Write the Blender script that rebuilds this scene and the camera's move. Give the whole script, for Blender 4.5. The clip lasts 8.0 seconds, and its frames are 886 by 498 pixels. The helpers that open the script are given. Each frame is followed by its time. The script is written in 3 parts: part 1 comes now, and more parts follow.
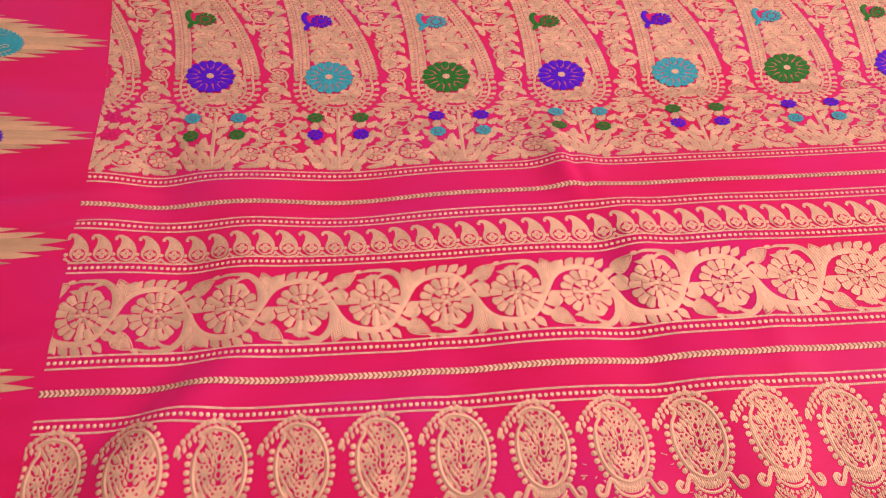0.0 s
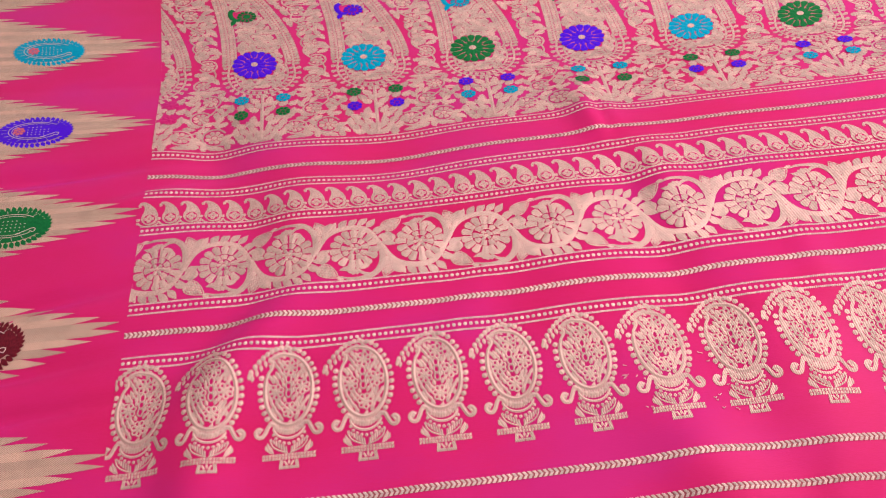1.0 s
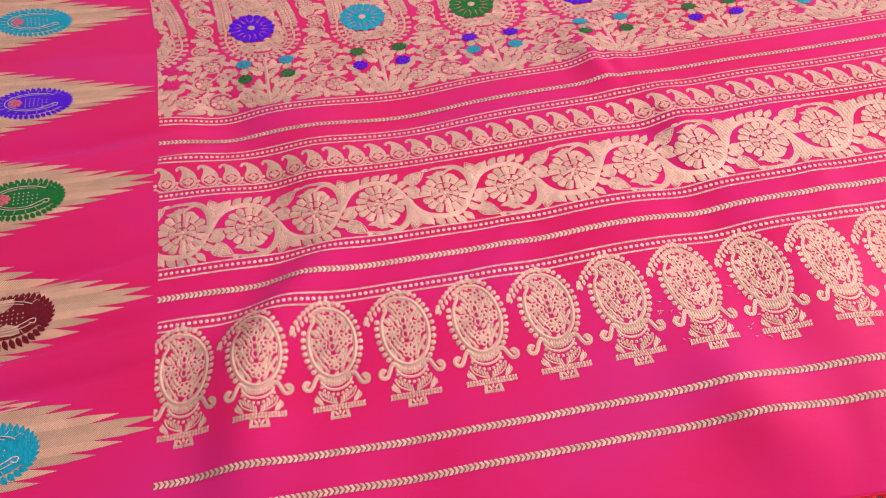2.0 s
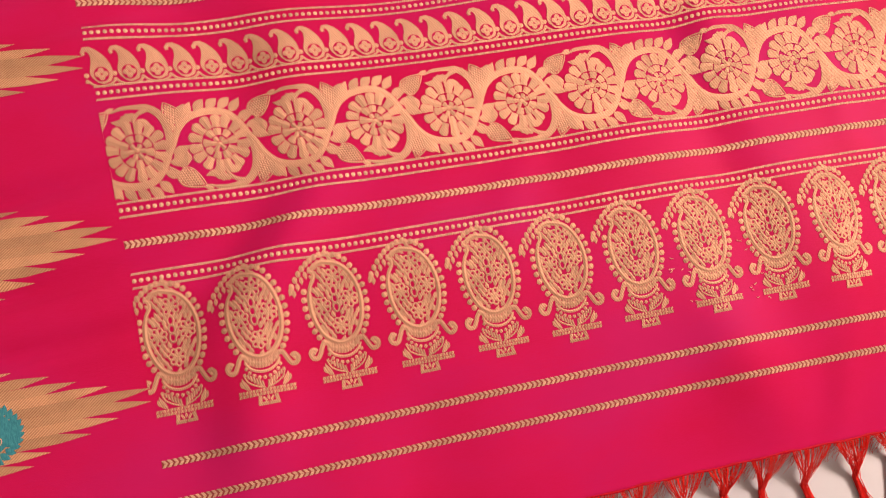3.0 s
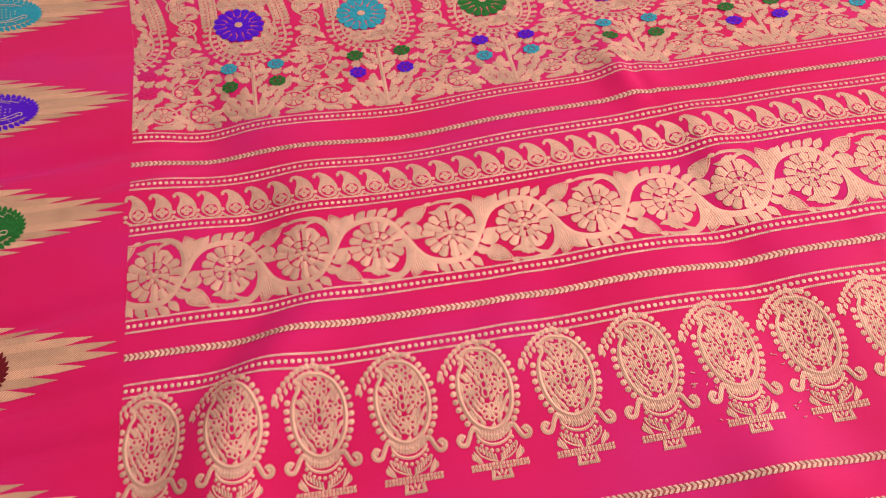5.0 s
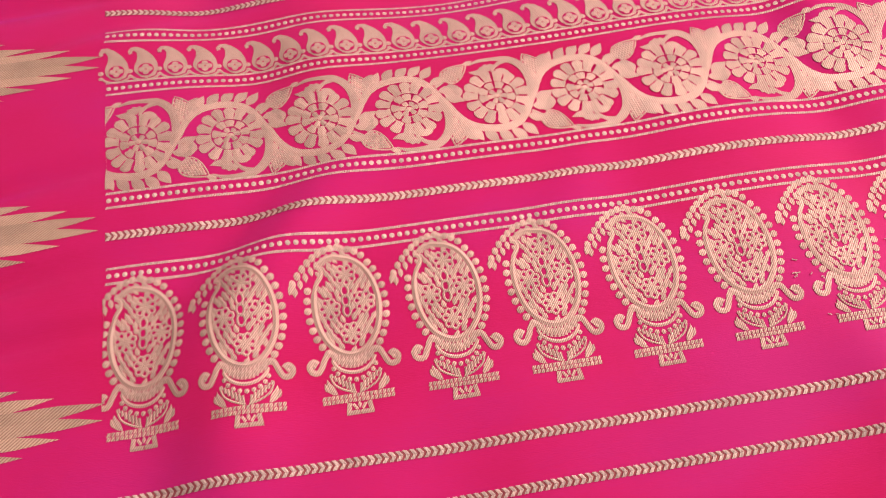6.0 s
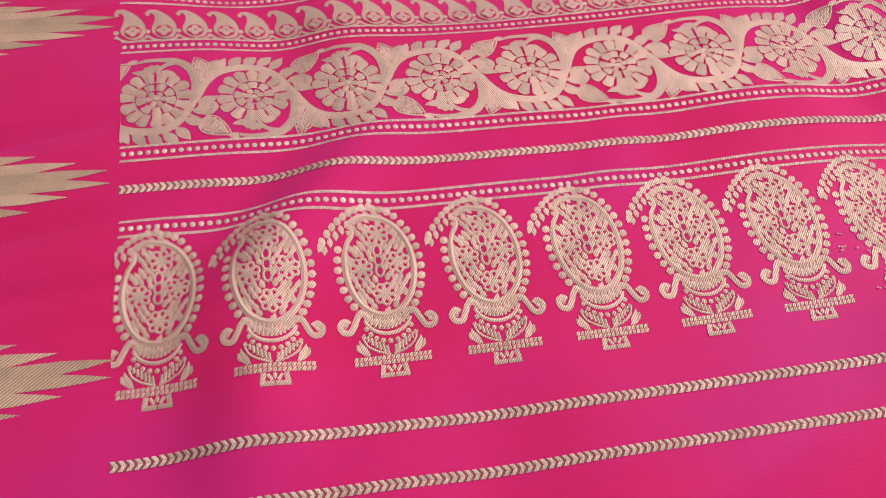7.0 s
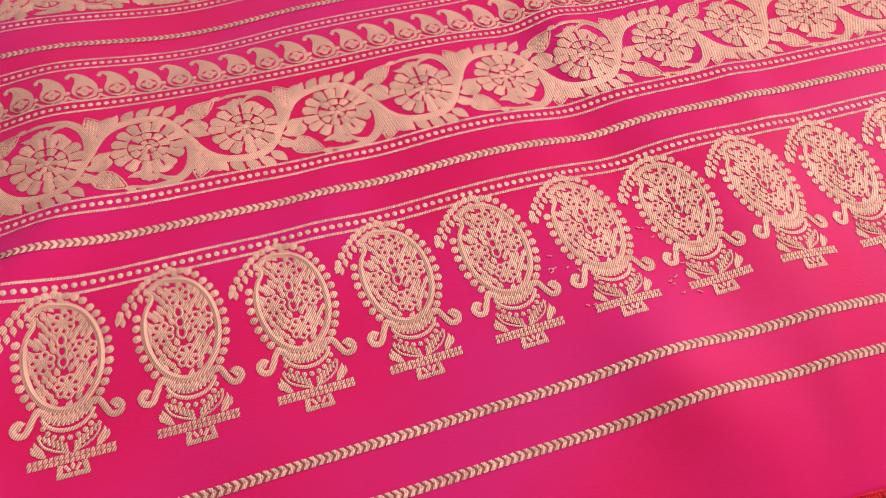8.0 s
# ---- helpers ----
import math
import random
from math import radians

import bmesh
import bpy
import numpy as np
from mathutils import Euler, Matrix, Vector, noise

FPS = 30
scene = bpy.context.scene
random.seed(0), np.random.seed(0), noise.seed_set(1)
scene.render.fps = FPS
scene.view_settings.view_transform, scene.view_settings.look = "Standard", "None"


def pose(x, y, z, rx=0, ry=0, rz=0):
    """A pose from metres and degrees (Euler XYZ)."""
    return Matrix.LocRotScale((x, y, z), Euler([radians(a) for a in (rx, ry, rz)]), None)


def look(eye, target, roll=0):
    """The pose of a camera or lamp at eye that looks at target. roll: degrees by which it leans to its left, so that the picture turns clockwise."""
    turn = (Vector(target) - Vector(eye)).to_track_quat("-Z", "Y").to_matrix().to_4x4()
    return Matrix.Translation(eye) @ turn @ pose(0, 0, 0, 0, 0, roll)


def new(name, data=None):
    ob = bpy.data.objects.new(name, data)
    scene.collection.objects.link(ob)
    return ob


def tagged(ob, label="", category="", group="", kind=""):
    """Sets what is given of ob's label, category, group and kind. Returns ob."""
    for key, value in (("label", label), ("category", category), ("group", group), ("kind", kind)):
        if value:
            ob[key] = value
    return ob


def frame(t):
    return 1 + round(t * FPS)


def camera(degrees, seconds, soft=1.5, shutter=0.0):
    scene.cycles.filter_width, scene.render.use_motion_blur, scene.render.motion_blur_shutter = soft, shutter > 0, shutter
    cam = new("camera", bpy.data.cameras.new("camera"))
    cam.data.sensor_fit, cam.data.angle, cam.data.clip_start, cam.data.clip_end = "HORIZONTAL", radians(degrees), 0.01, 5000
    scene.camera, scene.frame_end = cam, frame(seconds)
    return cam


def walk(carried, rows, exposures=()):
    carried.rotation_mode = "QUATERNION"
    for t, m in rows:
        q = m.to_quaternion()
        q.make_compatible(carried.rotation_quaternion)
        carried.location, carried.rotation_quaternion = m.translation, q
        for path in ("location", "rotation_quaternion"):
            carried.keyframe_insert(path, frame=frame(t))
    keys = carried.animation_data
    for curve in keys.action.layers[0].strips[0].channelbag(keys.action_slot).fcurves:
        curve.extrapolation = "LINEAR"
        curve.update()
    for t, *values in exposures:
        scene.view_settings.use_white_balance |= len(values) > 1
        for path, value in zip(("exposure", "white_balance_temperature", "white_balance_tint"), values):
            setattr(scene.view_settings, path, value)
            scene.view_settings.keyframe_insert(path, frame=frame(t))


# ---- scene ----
cam = camera(61.64, 8.0, soft=1.15)
PATH = [
    (0, (0.2189, -0.1520, 0.4290), (0.2642, 0.3632, -0.1813), 0.17),
    (0.5, (0.2220, -0.1836, 0.4381), (0.2405, 0.3339, -0.1717), -5.07),
    (1, (0.2109, -0.2269, 0.4182), (0.2161, 0.3108, -0.1742), -7.05),
    (1.5, (0.1984, -0.2113, 0.4270), (0.2177, 0.3120, -0.1778), -7.47),
    (2, (0.1577, -0.2374, 0.4154), (0.2004, 0.2742, -0.1981), -6.51),
    (2.2, (0.1481, -0.1840, 0.4478), (0.1950, 0.2315, -0.2342), -5.58),
    (3.3, (0.0961, -0.0382, 0.4590), (0.2277, 0.1426, -0.3091), 24.36),
    (3.5, (0.1094, -0.0545, 0.4588), (0.2361, 0.1588, -0.3017), 18.40),
    (4, (0.1356, -0.1969, 0.4171), (0.2210, 0.2761, -0.2225), -2.74),
    (4.2, (0.1539, -0.1938, 0.4156), (0.2132, 0.2923, -0.2171), -5.47),
    (5.3, (0.1735, -0.1342, 0.3819), (0.1989, 0.3292, -0.2697), -6.97),
    (5.5, (0.1647, -0.1277, 0.3599), (0.1966, 0.3166, -0.3046), -6.05),
    (6, (0.1332, -0.1222, 0.3218), (0.1713, 0.2864, -0.3649), -4.58),
    (6.5, (0.0986, -0.1241, 0.2980), (0.1633, 0.3120, -0.3696), -0.72),
    (7, (0.0923, -0.1440, 0.2824), (0.1786, 0.3070, -0.3727), 1.71),
    (7.5, (0.1341, -0.1575, 0.2914), (0.2627, 0.3026, -0.3503), 2.36),
    (8, (0.2009, -0.1577, 0.2778), (0.3652, 0.3111, -0.3494), 0.80),
]
LIGHT = [
    (0.0, -0.08, 7600, 34), (0.5, -0.03, 6260, 24), (1.0, 0.07, 5500, 22), (1.5, 0.09, 5550, 25), (2.0, 0.09, 6000, 26), (2.2, 0.07, 6200, 27),
    (3.3, -0.31, 11300, 45), (3.5, -0.35, 11800, 47), (4.0, -0.35, 11700, 45), (4.2, -0.31, 10900, 42), (5.3, 0.02, 6100, 25), (5.5, 0.04, 5920, 24),
    (6.0, 0.05, 6090, 25), (6.5, 0.00, 6360, 18), (7.0, -0.03, 5320, 6), (7.5, -0.03, 5720, 11), (8.0, -0.10, 6600, 31),
]
walk(cam, [(t, look(eye, target, roll)) for t, eye, target, roll in PATH], LIGHT)

# ---- light ----
world = bpy.data.worlds.new("room_air")
scene.world = world
world.use_nodes = True
world.node_tree.nodes["Background"].inputs[0].default_value = (1.0, 0.95, 0.9, 1)
world.node_tree.nodes["Background"].inputs[1].default_value = 0.28


def area_lamp(name, eye, target, sx, sy, watts, colour):
    data = bpy.data.lights.new(name, "AREA")
    data.shape, data.size, data.size_y = "RECTANGLE", sx, sy
    data.energy, data.color = watts, colour
    lamp = new(name, data)
    lamp.matrix_world = look(eye, target)
    return lamp


# Added square lamp, no fixture seen; from the right so left-facing folds darken.
area_lamp("unseen_soft_lamp", (2.2, 0.35, 2.2), (0.2, 0.12, 0), 1.2, 1.2, 118, (1.0, 0.95, 0.88))


# ---- materials ----
def material(name):
    m = bpy.data.materials.new(name)
    m.use_nodes = True
    t = m.node_tree
    return m, t, t.nodes["Principled BSDF"]


def node(t, kind, **sets):
    n = t.nodes.new(kind)
    for key, value in sets.items():
        n.inputs[key.replace("_", " ")].default_value = value
    return n


def ramp(t, source, stops):
    n = t.nodes.new("ShaderNodeValToRGB")
    e = n.color_ramp.elements
    while len(e) < len(stops):
        e.new(0.5)
    for k, (at, c) in zip(e, stops):
        k.position, k.color = at, (*c, 1)
    t.links.new(source, n.inputs["Fac"])
    return n.outputs["Color"]


def coords(t, sx, sy, sz, turn=0.0):
    c = t.nodes.new("ShaderNodeTexCoord")
    m = t.nodes.new("ShaderNodeMapping")
    m.inputs["Scale"].default_value = (sx, sy, sz)
    m.inputs["Rotation"].default_value = (0, 0, radians(turn))
    t.links.new(c.outputs["Object"], m.inputs["Vector"])
    return m.outputs["Vector"]


def bump(t, bsdf, height, strength, distance):
    b = node(t, "ShaderNodeBump", Strength=strength, Distance=distance)
    t.links.new(height, b.inputs["Height"])
    t.links.new(b.outputs["Normal"], bsdf.inputs["Normal"])


def silk(name, deep, mid, light):
    m, t, b = material(name)
    n = node(t, "ShaderNodeTexNoise", Scale=1.0, Detail=4.0)
    t.links.new(coords(t, 5, 9, 5), n.inputs["Vector"])
    fine = node(t, "ShaderNodeTexNoise", Scale=1.0, Detail=2.0)
    t.links.new(coords(t, 260, 2600, 300), fine.inputs["Vector"])
    mix = t.nodes.new("ShaderNodeMath")
    mix.operation = "MULTIPLY_ADD"
    t.links.new(fine.outputs["Fac"], mix.inputs[0])
    mix.inputs[1].default_value = 0.18
    t.links.new(n.outputs["Fac"], mix.inputs[2])
    t.links.new(ramp(t, mix.outputs[0], [(0.42, deep), (0.58, mid), (0.74, light)]), b.inputs["Base Color"])
    b.inputs["Roughness"].default_value = 0.48
    b.inputs["Specular IOR Level"].default_value = 0.17
    b.inputs["Specular Tint"].default_value = (1.0, 0.25, 0.60, 1)
    b.inputs["Sheen Weight"].default_value = 0.35
    b.inputs["Sheen Roughness"].default_value = 0.4
    b.inputs["Sheen Tint"].default_value = (0.75, 0.05, 0.80, 1)
    b.inputs["Anisotropic"].default_value = 0.4
    bump(t, b, fine.outputs["Fac"], 0.25, 0.0002)
    return m


def zari(name, dark, light, turn=38.0, pitch=0.00135, metal=0.2):
    m, t, b = material(name)
    w = node(t, "ShaderNodeTexWave", Scale=1.0, Distortion=0.35, Detail=2.0)
    w.inputs["Detail Scale"].default_value = 0.6
    s = 0.31831 * 3.14159 / pitch / 3.18
    t.links.new(coords(t, s, s, s * 0.1, turn), w.inputs["Vector"])
    n = node(t, "ShaderNodeTexNoise", Scale=1.0, Detail=3.0)
    t.links.new(coords(t, 900, 900, 900), n.inputs["Vector"])
    add = t.nodes.new("ShaderNodeMath")
    add.operation = "MULTIPLY_ADD"
    t.links.new(n.outputs["Fac"], add.inputs[0])
    add.inputs[1].default_value = 0.5
    t.links.new(w.outputs["Fac"], add.inputs[2])
    # Thread ribs: their highlights and the shadow lines between are put into the colour.
    hue = ramp(t, add.outputs[0], [(0.28, dark), (0.85, light)])
    geo = t.nodes.new("ShaderNodeNewGeometry")
    span = t.nodes.new("ShaderNodeMapRange")
    span.inputs["To Min"].default_value, span.inputs["To Max"].default_value = 0.80, 1.08
    t.links.new(geo.outputs["Random Per Island"], span.inputs["Value"])
    # Broad noise that varies the tone from 0.86 to 1.06.
    blotch = node(t, "ShaderNodeTexNoise", Scale=1.0, Detail=3.0)
    t.links.new(coords(t, 60, 60, 60), blotch.inputs["Vector"])
    dull = t.nodes.new("ShaderNodeMapRange")
    dull.inputs["From Min"].default_value, dull.inputs["From Max"].default_value = 0.3, 0.7
    dull.inputs["To Min"].default_value, dull.inputs["To Max"].default_value = 0.86, 1.06
    t.links.new(blotch.outputs["Fac"], dull.inputs["Value"])
    both = t.nodes.new("ShaderNodeMath")
    both.operation = "MULTIPLY"
    t.links.new(span.outputs["Result"], both.inputs[0])
    t.links.new(dull.outputs["Result"], both.inputs[1])
    shade = t.nodes.new("ShaderNodeVectorMath")
    shade.operation = "SCALE"
    t.links.new(hue, shade.inputs[0])
    t.links.new(both.outputs[0], shade.inputs["Scale"])
    t.links.new(shade.outputs["Vector"], b.inputs["Base Color"])
    b.inputs["Metallic"].default_value = metal
    b.inputs["Roughness"].default_value = 0.45
    b.inputs["Specular Tint"].default_value = (1.0, 0.8, 0.55, 1)
    bump(t, b, add.outputs[0], 0.55, 0.0003)
    return m


def thread(name, deep, light):
    m, t, b = material(name)
    n = node(t, "ShaderNodeTexNoise", Scale=1.0, Detail=2.0)
    t.links.new(coords(t, 1500, 350, 500), n.inputs["Vector"])
    t.links.new(ramp(t, n.outputs["Fac"], [(0.3, deep), (0.7, light)]), b.inputs["Base Color"])
    b.inputs["Roughness"].default_value = 0.6
    b.inputs["Specular IOR Level"].default_value = 0.12
    bump(t, b, n.outputs["Fac"], 0.5, 0.0003)
    return m


SILK = silk("pink_silk", (0.67, 0.016, 0.094), (0.70, 0.019, 0.132), (0.66, 0.022, 0.170))
GOLD = zari("gold_zari", (0.55, 0.21, 0.17), (0.87, 0.56, 0.42), 38.0, 0.00095)
TAN = zari("dull_zari", (0.42, 0.05, 0.08), (0.52, 0.12, 0.11), 38.0, 0.00095)
BORDER = zari("border_zari", (0.56, 0.26, 0.16), (0.88, 0.56, 0.38), 52.0, 0.00125)
CORD = zari("gold_cord", (0.72, 0.40, 0.32), (0.92, 0.67, 0.54), 20.0, 0.0006)
PURPLE = thread("purple_thread", (0.06, 0.003, 0.48), (0.11, 0.010, 0.70))
TEAL = thread("teal_thread", (0.0, 0.24, 0.36), (0.01, 0.40, 0.52))
GREEN = thread("green_thread", (0.004, 0.10, 0.02), (0.015, 0.20, 0.04))
MAROON = thread("maroon_thread", (0.10, 0.006, 0.012), (0.20, 0.012, 0.02))
ROSE = thread("rose_thread", (0.60, 0.06, 0.12), (0.80, 0.20, 0.22))
HEM = thread("hem_thread", (0.50, 0.008, 0.02), (0.68, 0.012, 0.04))
RED = thread("red_thread", (0.80, 0.015, 0.02), (0.92, 0.06, 0.05))


def plain_surface(name, a, b_, scale, rough):
    m, t, b = material(name)
    n = node(t, "ShaderNodeTexNoise", Scale=1.0, Detail=5.0)
    t.links.new(coords(t, scale, scale, scale), n.inputs["Vector"])
    t.links.new(ramp(t, n.outputs["Fac"], [(0.3, a), (0.7, b_)]), b.inputs["Base Color"])
    b.inputs["Roughness"].default_value = rough
    bump(t, b, n.outputs["Fac"], 0.1, 0.0005)
    return m


WHITE = plain_surface("white_laminate", (0.56, 0.69, 0.86), (0.62, 0.75, 0.91), 9, 0.35)
PAINT = plain_surface("wall_paint", (0.70, 0.68, 0.64), (0.76, 0.74, 0.70), 3, 0.8)

# ---- how the cloth lies ----
TABLE = -0.060


def bell(s):
    return math.exp(-s * s)


FOLDS = [  # middle u, v, turn, half width, half length, rise, tilt
    (0.0589, 0.0851, 45, 0.022, 0.07, 0.0046, 0.0105),
    (0.0308, 0.2813, 100, 0.03, 0.06, -0.0083, -0.0026),
    (0.3541, 0.2882, 100, 0.018, 0.05, 0.0095, 0.0011),
    (0.3850, 0.1159, 100, 0.025, 0.08, -0.0028, 0.0033),
    (0.3605, -0.0428, 110, 0.03, 0.06, 0.0071, 0.0005),
    (0.0824, 0.1982, 80, 0.03, 0.05, -0.0024, 0.0068),
    (0.0008, 0.0596, 80, 0.04, 0.05, -0.0003, -0.0005),
    (0.0277, -0.0011, 80, 0.03, 0.05, 0.0055, 0.0094),
    (0.3838, 0.1993, 95, 0.022, 0.05, 0.0032, 0.0062),
    (0.2000, 0.0000, 90, 0.05, 0.07, -0.0016, -0.0017),
    (0.2800, 0.1300, 90, 0.05, 0.07, -0.0000, 0.0050),
    (0.4600, 0.0200, 90, 0.04, 0.07, 0.0011, -0.0075),
    (0.4700, 0.2000, 90, 0.05, 0.07, 0.0029, -0.0012),
    (0.2000, 0.2600, 90, 0.06, 0.06, -0.0064, 0.0052),
    (0.1200, -0.0600, 80, 0.04, 0.06, -0.0032, -0.0049),
]
SWELL = (-0.0014, 0.0026, 0.0018, 0.0001, -0.0197, 0.0013, -0.0048)
SLIDE_Y = (-0.0016, -0.0019, -0.0009, 0.0039, 0.0116, -0.0014, -0.0030)
SLIDE_X = (-0.0022, -0.0024, 0.0002, 0.0127)
ROWS = dict(b1=0.2844, ca=0.2559, b2=0.2347, b3=0.1963, b4=0.1234, cb=0.1028, b5=0.0812, cc=-0.0261, cd=-0.0492)
VINE_U, VINE_V, FIELD_U, FIELD_V, EDGE, FOOT_V = -0.0003, 0.1571, 0.0677, 0.4114, -0.0183, 0.0010


CREASES = [
    (0.3620, 0.2780, 100, 0.007, 0.028, -0.0043, 0.0000),
    (-0.1100, 0.1320, 8, 0.008, 0.08, -0.0057, 0.0040),
    (-0.1100, 0.0780, 6, 0.009, 0.08, -0.0048, 0.0054),
    (-0.1100, 0.0470, 4, 0.007, 0.08, -0.0039, 0.0046),
    (-0.1000, 0.2620, 5, 0.01, 0.08, -0.0051, 0.0053),
    (-0.0200, 0.2350, 12, 0.008, 0.05, 0.0017, 0.0023),
    (0.2000, -0.0780, 20, 0.012, 0.08, 0.0012, 0.0016),
    (0.4200, -0.0700, 70, 0.014, 0.04, 0.0014, 0.0020),
    (0.4700, 0.1100, 95, 0.016, 0.06, 0.0013, 0.0014),
    (0.2250, 0.1050, 60, 0.018, 0.05, 0.0014, 0.0017),
]


def lie(u, v):
    """Weave coordinates to the place of the cloth in the world."""
    a, b = (u - 0.2) / 0.3, (v - 0.15) / 0.2
    a, b = max(-1.4, min(1.5, a)), max(-1.3, min(1.2, b))
    z = sum(k * s for k, s in zip(SWELL, (a, b, a * a, a * b, b * b, a * a * b, a * b * b)))
    for uc, vc, turn, wide, long, rise, tilt in FOLDS + CREASES:
        c, d = math.cos(radians(turn)), math.sin(radians(turn))
        p, q = ((u - uc) * c + (v - vc) * d) / long, ((u - uc) * d - (v - vc) * c) / wide
        e = p * p + q * q
        if e < 12:
            z += (rise + tilt * q) * math.exp(-e)
    b = v / 0.2
    b = min(b, 2.6)
    x = u + sum(k * s for k, s in zip(SLIDE_X, (b, b * a, b * b, b * b * a)))
    y = v + sum(k * s for k, s in zip(SLIDE_Y, (a, a * a, b * a, b * a * a, b * b, a ** 3, b * b * a)))
    return x, y, z


# ---- mesh building ----
def smooth(pts, steps=3):
    """A rounder line through the same points."""
    out = []
    for i in range(len(pts) - 1):
        a, b, c, d = pts[max(i - 1, 0)], pts[i], pts[i + 1], pts[min(i + 2, len(pts) - 1)]
        for k in range(steps):
            t = k / steps
            out.append(tuple(0.5 * (2 * b[m] + (c[m] - a[m]) * t + (2 * a[m] - 5 * b[m] + 4 * c[m] - d[m]) * t * t + (3 * b[m] - a[m] - 3 * c[m] + d[m]) * t ** 3) for m in (0, 1)))
    return out + [tuple(pts[-1])]


class Weave:
    """Collects small raised shapes in weave coordinates and drapes them on the cloth."""

    def __init__(self, base=0.0003):
        self.v, self.f, self.base = [], [], base

    def fan(self, outline, top=0.0002, centre=None):
        k, n = len(self.v), len(outline)
        cx, cy = centre or (sum(p[0] for p in outline) / n, sum(p[1] for p in outline) / n)
        self.v += [(x, y, 0.0) for x, y in outline] + [(cx, cy, top)]
        self.f += [(k + i, k + (i + 1) % n, k + n) for i in range(n)]

    def dot(self, x, y, rx, ry=None, turn=0.0, n=8, top=0.0005):
        ry = ry or rx
        c, s = math.cos(turn), math.sin(turn)
        pts = []
        for i in range(n):
            a = 2 * math.pi * i / n
            p, q = rx * math.cos(a), ry * math.sin(a)
            pts.append((x + p * c - q * s, y + p * s + q * c))
        self.fan(pts, top, (x, y))

    def ribbon(self, pts, width, top=0.00025, closed=False):
        if not closed and 3 <= len(pts) <= 10:
            pts = smooth(pts)
        self.strip(pts, width, top, closed)

    def strip(self, pts, width, top=0.00025, closed=False):
        k, n = len(self.v), len(pts)
        for i, (x, y) in enumerate(pts):
            a, b = pts[(i - 1) % n if closed else max(i - 1, 0)], pts[(i + 1) % n if closed else min(i + 1, n - 1)]
            dx, dy = b[0] - a[0], b[1] - a[1]
            d = math.hypot(dx, dy) or 1.0
            w = (width(i / (n - 1)) if callable(width) else width) / 2
            self.v += [(x - dy / d * w, y + dx / d * w, 0.0), (x, y, top), (x + dy / d * w, y - dx / d * w, 0.0)]
        for i in range(n if closed else n - 1):
            a, b = k + 3 * i, k + 3 * ((i + 1) % n)
            self.f += [(a, a + 1, b + 1, b), (a + 1, a + 2, b + 2, b + 1)]

    def leaf(self, x, y, turn, length, width, bend=0.0, top=0.00025, n=6, belly=0.45):
        pts = []
        for i in range(n + 1):
            s = i / n
            a = turn + bend * s
            pts.append((x + length * s * math.cos(a), y + length * s * math.sin(a)))
        self.strip(pts, lambda s: width * max(0.04, math.sin(math.pi * s ** (0.6931 / -math.log(belly)))), top)

    def serrated(self, x, y, turn, length, width, bend=0.0, top=0.0003):
        """A leaf with saw-toothed edges."""
        share = (0.20, 0.72, 0.58, 1.0, 0.70, 0.86, 0.50, 0.56, 0.24, 0.04)
        pts = []
        for i in range(10):
            a = turn + bend * i / 9
            pts.append((x + length * i / 9 * math.cos(a), y + length * i / 9 * math.sin(a)))
        self.strip(pts, lambda s: width * share[round(s * 9)], top)

    def petal(self, x, y, turn, length, width, top=0.0003, base=0.42):
        """A petal that widens to a round end."""
        pts = [(x + length * s * math.cos(turn), y + length * s * math.sin(turn)) for s in (0.0, 0.3, 0.6, 0.75, 0.88, 0.96, 1.0)]
        self.strip(pts, lambda s: width * max(base * (s < 0.5), (0.42, 0.68, 0.94, 1.0, 0.84, 0.55, 0.12)[round(s * 6)]), top)

    def loop(self, x, y, turn, length, width, line, n=10):
        """An open petal: only its outline is woven."""
        c, s = math.cos(turn), math.sin(turn)
        pts = []
        for i in range(n):
            a = 2 * math.pi * i / n
            p, q = length * (0.5 - 0.5 * math.cos(a)), width / 2 * math.sin(a)
            pts.append((x + p * c - q * s, y + p * s + q * c))
        self.ribbon(pts, line, 0.0003, closed=True)

    def rosette(self, x, y, r, petals, core=0.3, turn=0.0, top=0.0004, gap=0.86):
        for i in range(petals):
            a = turn + 2 * math.pi * i / petals
            self.petal(x + r * core * math.cos(a), y + r * core * math.sin(a), a, r * (1 - core), gap * 2 * r * (0.25 + 0.75 * core + 0.5 * (1 - core)) * math.sin(math.pi / petals), top)
        self.dot(x, y, r * core * 0.85)

    def mesh(self, name):
        me = bpy.data.meshes.new(name)
        out = []
        for u, v, h in self.v:
            x, y, z = lie(u, v)
            out.append((x, y, z + self.base + 0.5 * h))
        me.from_pydata(out, [], self.f)
        me.update()
        return me


def part(name, weave, mat, parent, label="", kind=""):
    me = weave.mesh(name)
    me.materials.append(mat)
    ob = new(name, me)
    ob.parent = parent
    return tagged(ob, label, kind=kind)


def solid(name, bm, mat, parent=None):
    me = bpy.data.meshes.new(name)
    bm.to_mesh(me)
    bm.free()
    me.materials.append(mat)
    ob = new(name, me)
    ob.parent = parent
    return ob


def box(x0, x1, y0, y1, z0, z1, bevel=0.0):
    bm = bmesh.new()
    bmesh.ops.create_cube(bm, size=1, matrix=Matrix.LocRotScale(((x0 + x1) / 2, (y0 + y1) / 2, (z0 + z1) / 2), None, (x1 - x0, y1 - y0, z1 - z0)))
    if bevel:
        bmesh.ops.bevel(bm, geom=bm.edges[:], offset=bevel, segments=3, affect="EDGES")
    return bm


